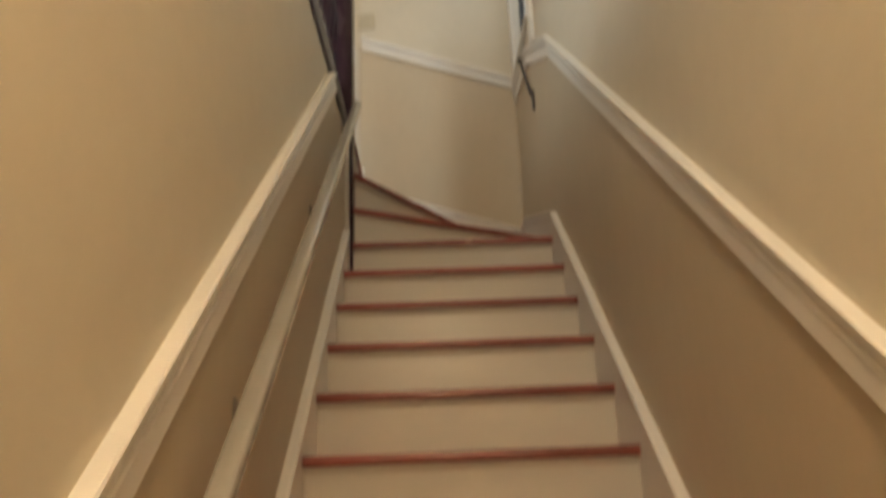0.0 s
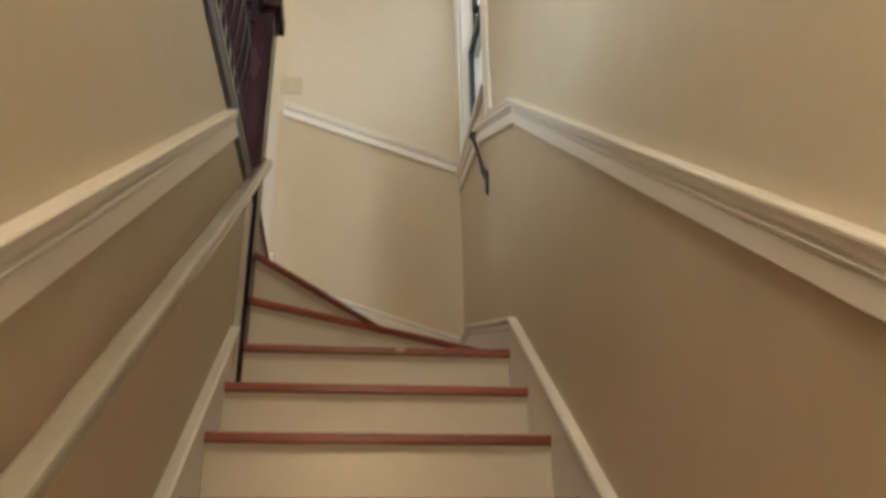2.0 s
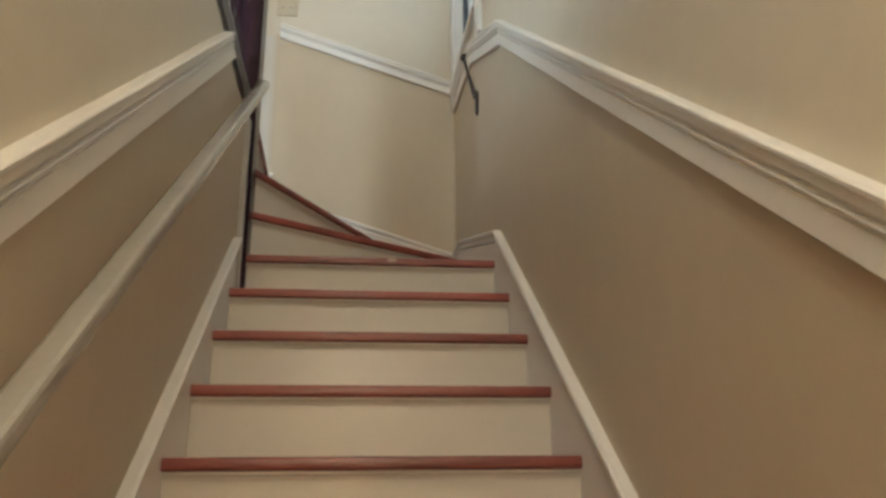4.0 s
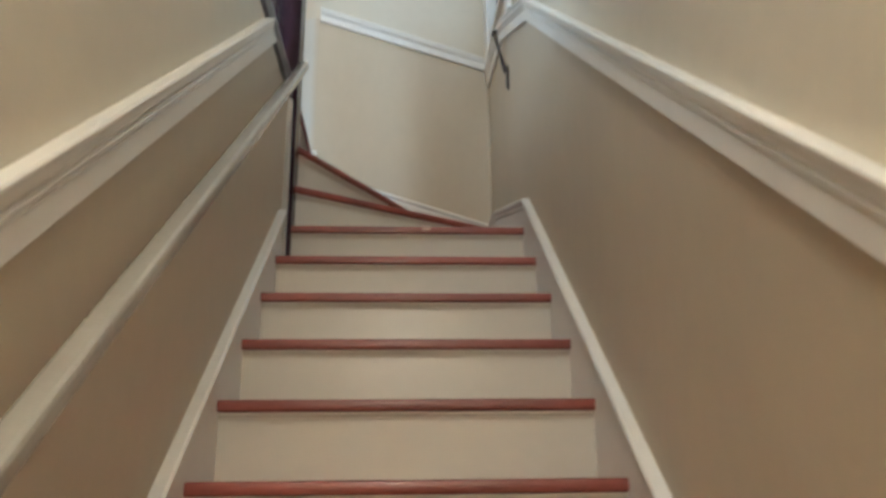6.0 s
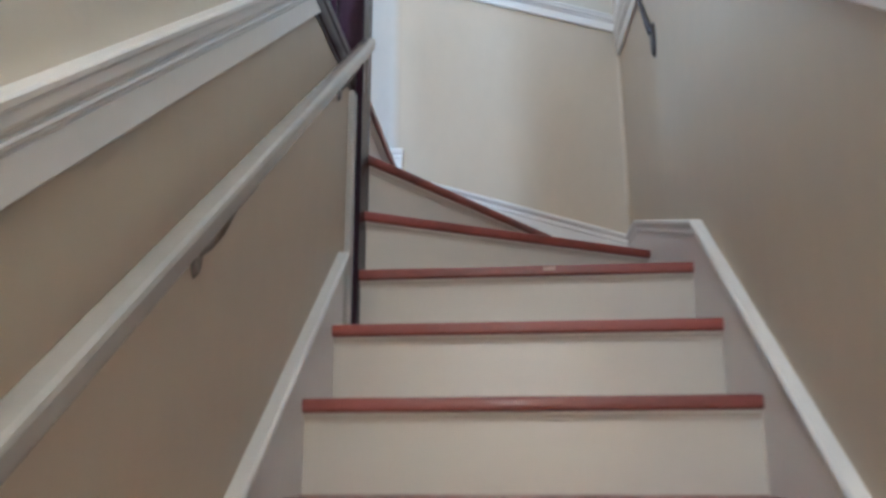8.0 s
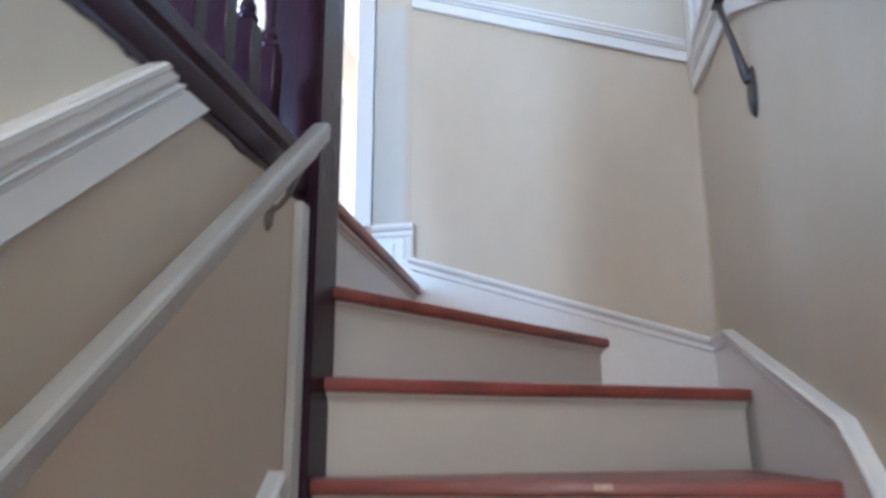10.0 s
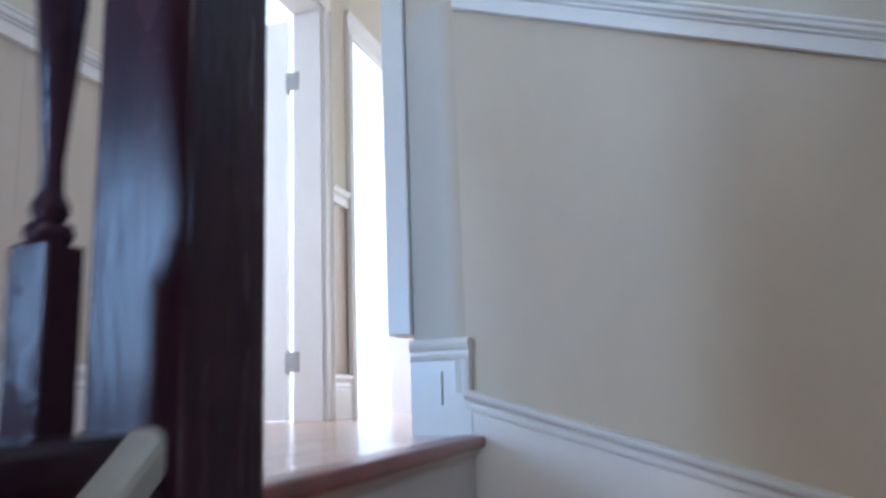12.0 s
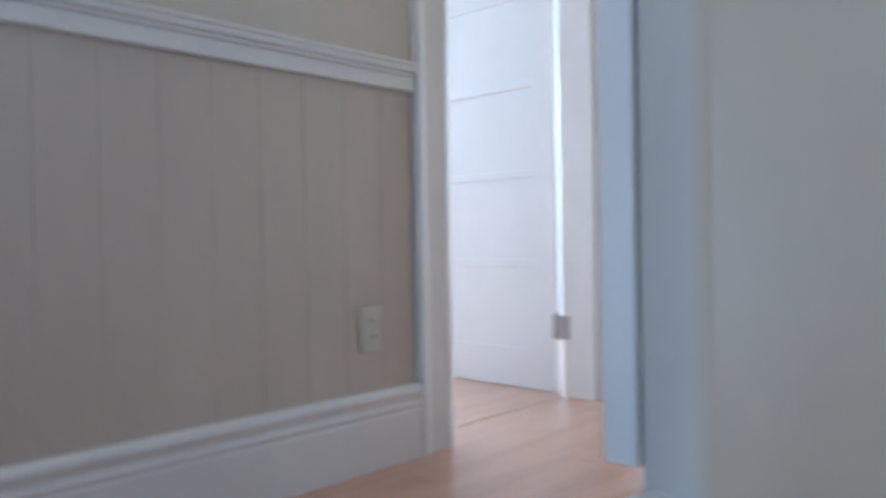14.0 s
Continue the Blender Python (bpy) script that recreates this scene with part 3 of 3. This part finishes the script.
def baluster_mesh():
    z0, z1, z2, z3 = TOP + 0.045, 3.268, 3.70, 3.84
    b = bmesh.new()
    for lo, hi in ((z0, z1), (z2, z3)):
        box(b, -0.0215, 0.0215, -0.0215, 0.0215, lo, hi, bevel=0.003)
    prof = [(0.014, z1 - 0.004), (0.0195, z1 + 0.003), (0.0215, z1 + 0.010), (0.0195, z1 + 0.017), (0.0135, z1 + 0.022), (0.0165, z1 + 0.030), (0.0160, z1 + 0.036), (0.0105, z1 + 0.048),
            (0.0095, z1 + 0.075), (0.0125, z1 + 0.11), (0.0175, z1 + 0.17), (0.0225, z1 + 0.23), (0.0235, z1 + 0.27), (0.0205, z1 + 0.31), (0.0140, z1 + 0.345), (0.0105, z1 + 0.365), (0.0165, z1 + 0.378), (0.0185, z1 + 0.386), (0.0165, z1 + 0.394), (0.0125, z1 + 0.40),
            (0.0180, z1 + 0.415), (0.0195, z1 + 0.424), (0.014, z2 + 0.004)]
    lathe(b, prof, 0, 0, 20)
    return b


proto = part("baluster", baluster_mesh(), M_DARK, None, "", True)
proto.matrix_world = Matrix.Translation((BX, -0.115, 0))
adopt(balus, proto)
y = -0.115 - 0.102
while y > YEND + 0.05:
    o = new("baluster", proto.data)
    o.matrix_world = Matrix.Translation((BX, y, 0))
    adopt(balus, o)
    y -= 0.102

# ---- worn spot on the top straight nosing ----
chip = part("worn_spot", boxed(0.118, 0.150, -0.0009, 0.004, Z0 - 0.017, Z0 - 0.006, bevel=0.0008), M_CHIP, None, "pale chipped spot")
chip.parent = stairs
chip.matrix_parent_inverse = stairs.matrix_world.inverted()

# ---- painted handrail with brackets ----
hand = tagged(empty("stair_handrail", (-0.335, -1.5, 1.9)), "white painted wooden handrail on small metal brackets", "handrail")
HX0 = -0.351
HP = [(-0.0195, -0.047), (0.006, -0.047), (0.0145, -0.0435), (0.0195, -0.037), (0.0205, -0.030), (0.0205, -0.013), (0.0185, -0.006), (0.0130, -0.0015), (0.006, 0.0), (-0.006, 0.0), (-0.0130, -0.0015), (-0.0185, -0.006), (-0.0200, -0.013)]
HTOP = 0.735
pts = [-2.85, -2.2, -1.5, -0.8, -0.118]
adopt(hand, part("rail", sweep(bmesh.new(), HP, [((HX0, yy, nose_z(yy) + HTOP), (1, 0, 0)) for yy in pts]), M_GLOSS, None, "white glossy painted rail", True))


def oval_plate(bm, x, y, z, ry, rz_, thick, side):
    seg = 20
    a, c = [], []
    for i in range(seg):
        t = 2 * math.pi * i / seg
        a.append(bm.verts.new((x, y + ry * math.cos(t), z + rz_ * math.sin(t))))
        c.append(bm.verts.new((x + side * thick, y + ry * 0.75 * math.cos(t), z + rz_ * 0.8 * math.sin(t))))
    for i in range(seg):
        j = (i + 1) % seg
        bm.faces.new((a[i], a[j], c[j], c[i]))
    bm.faces.new(a)
    bm.faces.new(c[::-1])


for yy in (-0.188, -1.012, -1.85, -2.70):
    z = nose_z(yy) + 0.602
    b = bmesh.new()
    oval_plate(b, XL + 0.0005, yy, z, 0.016, 0.036, 0.007, 1)
    pl = part("bracket_plate", b, M_BRACKET, None, "dull grey metal wall plate", True)
    zr = nose_z(yy) + HTOP - 0.049
    b = tube(bmesh.new(), [(XL + 0.006, yy, z), (XL + 0.022, yy, z + 0.010), (XL + 0.038, yy, z + 0.030), (XL + 0.052, yy, z + 0.060), (HX0, yy, zr)], [0.006, 0.0045, 0.0045, 0.0045, 0.005])
    ar = part("bracket_arm", b, M_BRACKET, None, "thin dull metal arm", True)
    dy = 0.035
    b = prism(bmesh.new(), [(HX0 - 0.011, yy - dy, nose_z(yy - dy) + HTOP - 0.0505), (HX0 + 0.011, yy - dy, nose_z(yy - dy) + HTOP - 0.0505), (HX0 + 0.011, yy + dy, nose_z(yy + dy) + HTOP - 0.0505), (HX0 - 0.011, yy + dy, nose_z(yy + dy) + HTOP - 0.0505)], (0, 0, 0.004))
    saddle = part("bracket_saddle", b, M_BRACKET)
    adopt(hand, pl)
    ar.parent = saddle.parent = pl

# ---- lone iron bracket under the window ----
iron = tagged(empty("rail_bracket", (XR, 0.325, 3.31)), "dark iron rail bracket with an oval wall plate", "bracket")
b = bmesh.new()
oval_plate(b, XR - 0.0005, 0.348, 3.318, 0.032, 0.066, 0.010, -1)
tube_pts = [(XR - 0.008, 0.348, 3.345), (XR - 0.016, 0.347, 3.365), (XR - 0.025, 0.345, 3.400), (XR - 0.036, 0.343, 3.445), (XR - 0.047, 0.344, 3.49), (XR - 0.055, 0.350, 3.53), (XR - 0.059, 0.354, 3.555)]
adopt(iron, part("plate", b, M_IRON, None, "", True), part("arm", tube(bmesh.new(), tube_pts, [0.013, 0.012, 0.0095, 0.0078, 0.0072, 0.0080, 0.0105]), M_IRON, None, "", True),
      part("saddle", boxed(XR - 0.071, XR - 0.047, 0.330, 0.380, 3.553, 3.559, bevel=0.002), M_IRON),
      part("screw", lathe(bmesh.new(), [(0.005, 0), (0.005, 0.002), (0.002, 0.004)], 0, 0, 10), M_STEEL, None, "small screw head"))
iron.children[-1].matrix_world = Matrix.Translation((XR - 0.0095, 0.348, 3.278)) @ pose(0, 0, 0, 0, -90, 0)

# ---- landing baseboard, corner board, hall trims ----
BASE = [(0.0, 0.0), (0.020, 0.0), (0.020, 0.135), (0.017, 0.140), (0.021, 0.150), (0.017, 0.165), (0.019, 0.178), (0.024, 0.188), (0.022, 0.198), (0.012, 0.206), (0.0, 0.208)]


def baseboard(name, path, label, k=1.0):
    return structure(part(name, sweep(bmesh.new(), [(u, v * k) for u, v in BASE], path), M_TRIM, None, "", True), label, "baseboard")


for nm, y0, y1 in (("a", W4B + 0.10, D1A - W1 - 0.001), ("b", D1B + 0.072, D2A - 0.058), ("c", D2B + 0.11, 4.9)):
    baseboard("baseboard_hall_" + nm, [((XH, y0, TOP), (1, 0, 0)), ((XH, y1, TOP), (1, 0, 0))], "tall white moulded baseboard in the upper hall")
plinth = structure(empty("baseboard_landing", (XS, YB, TOP)), "white moulded baseboard ending above the winding steps", "baseboard")
bend = [((XS + 0.012, YB, TOP), (0, -1, 0)), ((XE + 0.028, YB + 0.004, TOP), (0, -1, 0))]
px0, px1, sx, fy = XE + 0.028, XS + 0.012, -0.494, YB - 0.020
b = bmesh.new()
for x0, x1, lo, hi in ((px0, sx - 0.004, -0.02, 0.168), (sx + 0.004, px1, -0.02, 0.168), (sx - 0.004, sx + 0.004, -0.02, 0.066), (sx - 0.004, sx + 0.004, 0.142, 0.168)):
    box(b, x0, x1, fy, YB + 0.05, TOP + lo, TOP + hi)
box(b, sx - 0.0045, sx + 0.0045, fy + 0.010, YB + 0.05, TOP + 0.06, TOP + 0.15)
VERT = [(0.0, 0.020), (0.0, 0.026), (0.003, 0.030), (0.010, 0.032), (0.013, 0.028), (0.014, 0.024), (0.020, 0.023), (0.027, 0.026), (0.031, 0.024), (0.034, 0.020)]
adopt(plinth,
      part("board", b, M_TRIM),
      part("cap_moulding", sweep(bmesh.new(), [(-0.05, 0.1685), (0.0205, 0.1685), (0.024, 0.172), (0.026, 0.180), (0.022, 0.184), (0.022, 0.190), (0.030, 0.196), (0.033, 0.206), (0.031, 0.213), (0.024, 0.218), (-0.05, 0.220)], bend), M_TRIM, None, "", True),
      part("end_moulding", prism(bmesh.new(), [(px1 - u, YB - v, TOP + 0.095) for u, v in VERT], (0, 0, 0.0735)), M_TRIM, None, "", True))
structure(part("trim_corner_board", boxed(XE - 0.064, XE - 0.002, YE - 0.016, YE + 0.115, TOP + 0.240, CEIL - 0.01, bevel=0.004), M_TRIM), "white painted corner board at the hall opening", "trim")
baseboard("baseboard_return", [((XE, YE + 0.12, TOP), (-1, 0, 0)), ((XE, 4.9, TOP), (-1, 0, 0))], "tall white baseboard along the far hall")

CAS = [(0, 0), (0.018, 0), (0.022, 0.012), (0.018, 0.020), (0.016, 0.085), (0.022, 0.095), (0.028, 0.108), (0.024, 0.117), (0, 0.117)]


def door_casing(name, y0, y1, w0, w1, label):
    root = structure(empty(name, (XH, (y0 + y1) / 2, TOP)), label, "door frame")
    k0, k1 = w0 / 0.117, w1 / 0.117
    b = prism(bmesh.new(), [(XH + u, y0 - v * k0, TOP) for u, v in CAS], (0, 0, DH - TOP))
    c = prism(bmesh.new(), [(XH + u, y1 + v * k1, TOP) for u, v in CAS], (0, 0, DH - TOP))
    h = prism(bmesh.new(), [(XH + u, y0 - w0, DH + v) for u, v in CAS], (0, y1 - y0 + w0 + w1, 0))
    adopt(root, part("casing", b, M_TRIM, None, "", True), part("casing", c, M_TRIM, None, "", True), part("head_casing", h, M_TRIM, None, "", True),
          part("jamb", boxed(HX - 0.002, XH + 0.004, y0, y0 + 0.018, TOP, DH - 0.02), M_TRIM), part("jamb", boxed(HX - 0.002, XH + 0.004, y1 - 0.018, y1, TOP, DH - 0.02), M_TRIM),
          part("head_jamb", boxed(HX - 0.002, XH + 0.004, y0, y1, DH - 0.019, DH), M_TRIM))
    return root


door_casing("door_frame_1", D1A, D1B, W1, 0.070, "white moulded frame round an open doorway")
door_casing("door_frame_2", D2A, D2B, 0.055, 0.10, "white frame round the bright doorway")

# ---- open panelled door ----
door = structure(empty("door_1", (-1.70, 2.56, TOP)), "open white five-panel door hinged on the far jamb", "door")
dx0, dx1, dy0, dy1 = -2.50, -1.734, 2.548, 2.584
z0, z1 = TOP + 0.004, DH - 0.025
adopt(door, part("stile", boxed(dx0, dx0 + 0.10, dy0, dy1, z0, z1, bevel=0.002), M_DOOR), part("stile", boxed(dx1 - 0.10, dx1, dy0, dy1, z0, z1, bevel=0.002), M_DOOR))
ph = (z1 - z0 - 0.16 - 5 * 0.03) / 5
zz = z0 + 0.16
rails = [(z0, z0 + 0.16)]
panels = []
for i in range(5):
    panels.append((zz, zz + ph))
    rails.append((zz + ph, zz + ph + 0.03))
    zz += ph + 0.03
for a, c in rails:
    adopt(door, part("door_rail", boxed(dx0 + 0.1005, dx1 - 0.1005, dy0, dy1, a, c, bevel=0.002), M_DOOR))
for a, c in panels:
    adopt(door, part("panel", boxed(dx0 + 0.1005, dx1 - 0.1005, dy0 + 0.006, dy1 - 0.006, a, c), M_DOOR))
for zc in (TOP + 0.265, TOP + 1.62):
    hb = bmesh.new()
    lathe(hb, [(0.004, zc - 0.054), (0.008, zc - 0.049), (0.008, zc + 0.049), (0.004, zc + 0.054)], -1.722, 2.540, 12)
    box(hb, -1.722, HX + 0.03, 2.5140, 2.5165, zc - 0.045, zc + 0.045)
    adopt(door, part("hinge", hb, M_STEEL, None, "worn steel butt hinge", True))

# ---- socket and switch ----
def wall_plate(name, centre, w, h, out, label, category, kind_):
    root = tagged(empty(name, centre), label, category)
    side = Vector((-out.y, out.x, 0))
    finish = M_PLASTIC if kind_ == "socket" else M_SWITCH
    def blk(u0, u1, v0, v1, d0, d1, bev=0.0):
        b = bmesh.new()
        box(b, d0, d1, u0, u1, v0, v1, bevel=bev)
        basis = Matrix((( out.x, side.x, 0, centre[0]), (out.y, side.y, 0, centre[1]), (0, 0, 1, centre[2]), (0, 0, 0, 1)))
        bmesh.ops.transform(b, matrix=basis, verts=b.verts[:])
        return b
    adopt(root, part("plate", blk(-w / 2, w / 2, -h / 2, h / 2, 0.0005, 0.007, 0.002), finish, None, "", True))
    if kind_ == "socket":
        for s in (-0.021, 0.021):
            face = part("outlet_face", blk(-0.016, 0.016, s - 0.014, s + 0.014, 0.007, 0.0095, 0.001), M_PLASTIC)
            adopt(root, face)
            for q in (-0.006, 0.006):
                part("slot", blk(q - 0.0012, q + 0.0012, s - 0.002, s + 0.007, 0.0095, 0.0098), M_SLOT, face)
    else:
        for q in (-0.023, 0.023):
            adopt(root, part("toggle", blk(q - 0.005, q + 0.005, -0.010, 0.012, 0.007, 0.016, 0.002), finish))
    return root


wall_plate("wall_socket", (XH + 0.001, 1.418, TOP + 0.375), 0.072, 0.117, Vector((1, 0, 0)), "ivory double socket plate on the hall dado", "wall socket", "socket")
wall_plate("light_switch", (-0.408, YB - 0.001, 4.285), 0.116, 0.112, Vector((0, -1, 0)), "tan plastic double light switch plate on the back wall", "light switch", "switch")

# ---- ceiling lamps of the two halls ----
def ceiling_lamp(at, label):
    root = tagged(empty("ceiling_light", at), label, "ceiling light")
    x, y, z = at
    adopt(root, part("base", lathe(bmesh.new(), [(0.09, z), (0.10, z - 0.012), (0.085, z - 0.03), (0.03, z - 0.034)], x, y, 24), M_STEEL, None, "", True),
          part("shade", lathe(bmesh.new(), [(0.05, z - 0.0345), (0.095, z - 0.045), (0.10, z - 0.07), (0.07, z - 0.10), (0.01, z - 0.112)], x, y, 24), M_GLOW, None, "lit frosted glass shade", True))


ceiling_lamp((-1.08, 0.62, CEIL), "flush frosted glass light on the upper hall ceiling")
ceiling_lamp((-0.05, -3.0, CEIL), "flush frosted glass light high above the stairs")
ceiling_lamp((0.0, -3.95, TOP - 0.30), "flush frosted glass light on the lower hall ceiling")

# ---- boards of the dado and the floors ----
BW = 0.126
bb = bmesh.new()
g = 0.0022
prism(bb, [(-0.010, 0, 0), (-0.010, BW, 0), (-0.0015, BW, 0), (0, BW - g, 0), (0, g, 0), (-0.0015, 0, 0)], (0, 0, 0.85))
dado_par = bpy.data.objects["wall_hall_dado_a"]
pm = part("dado_board", bb, M_HALLDADO)
pm.matrix_world = Matrix.Translation((XH - 0.0005, D1A - W1 - 0.003 - BW, TOP + 0.20))
pm.parent = dado_par
for i in range(1, 20):
    o = new("dado_board", pm.data)
    o.matrix_world = Matrix.Translation((XH - 0.0005 + 0.0004 * math.sin(i * 7.3), D1A - W1 - 0.003 - BW * (i + 1), TOP + 0.20))
    o.parent = dado_par
par_b = bpy.data.objects["wall_hall_dado_b"]
o = new("dado_board", pm.data)
o.matrix_world = Matrix.Translation((XH - 0.0005, D1B + 0.076, TOP + 0.20))
o.parent = par_b

FW = 0.083
lengths = (0.9, 1.35, 1.8)
meshes = {}
for L in lengths:
    b = boxed(0, FW - 0.0006, 0, L - 0.0008, -0.018, 0)
    top = [e for e in b.edges if all(v.co.z > -0.001 for v in e.verts)]
    bmesh.ops.bevel(b, geom=top, offset=0.0007, segments=1, affect="EDGES")
    me = bpy.data.meshes.new("floor_board")
    b.to_mesh(me)
    b.free()
    me.materials.append(M_FLOOR)
    meshes[L] = me
fl = bpy.data.objects["floor_upper"]
rnd = random.Random(11)
x = HX + 0.005
while x < -0.43 - 0.01:
    y = -1.5 - rnd.random() * 0.8
    limit = 4.6
    while y < limit:
        L = rnd.choice(lengths)
        x1 = x + FW
        inside = x1 <= XL - 0.095 or (y > 0.13 and y + L < YB + 0.6)
        if inside or x1 <= XL - 0.09:
            o = new("floor_board", meshes[L])
            o.matrix_world = Matrix.Translation((x, y, TOP))
            o.parent = fl
        y += L
    x += FW
b = bmesh.new()
x = -0.53
while x < -0.432:
    box(b, x, min(x + FW, -0.432) - 0.0012, 0.125, YB - 0.002, TOP - 0.019, TOP - 0.0005)
    x += FW
tagged(part("floor_board_ends", b, M_FLOOR, bpy.data.objects["floor_upper_landing"]), "reddish oak boards at the head of the stairs")
b = bmesh.new()
x = -4.0
while x < HX:
    box(b, x, min(x + FW, HX) - 0.0015, 1.1, 2.80, TOP - 0.018, TOP)
    box(b, x, min(x + FW, HX) - 0.0015, 2.8015, 4.9, TOP - 0.018, TOP)
    x += FW
tagged(part("room_floor_boards", b, M_FLOOR, fl), "reddish oak floor boards of the side rooms", kind="stuff")
b = bmesh.new()
x = XL
while x < XR:
    box(b, x, min(x + FW, XR) - 0.0015, yb, -2.80, -0.006, 0.0)
    x += FW
tagged(part("lower_floor_boards", b, M_GROUND, bpy.data.objects["floor_lower"]), "brown wooden floor boards of the lower hall", kind="stuff")
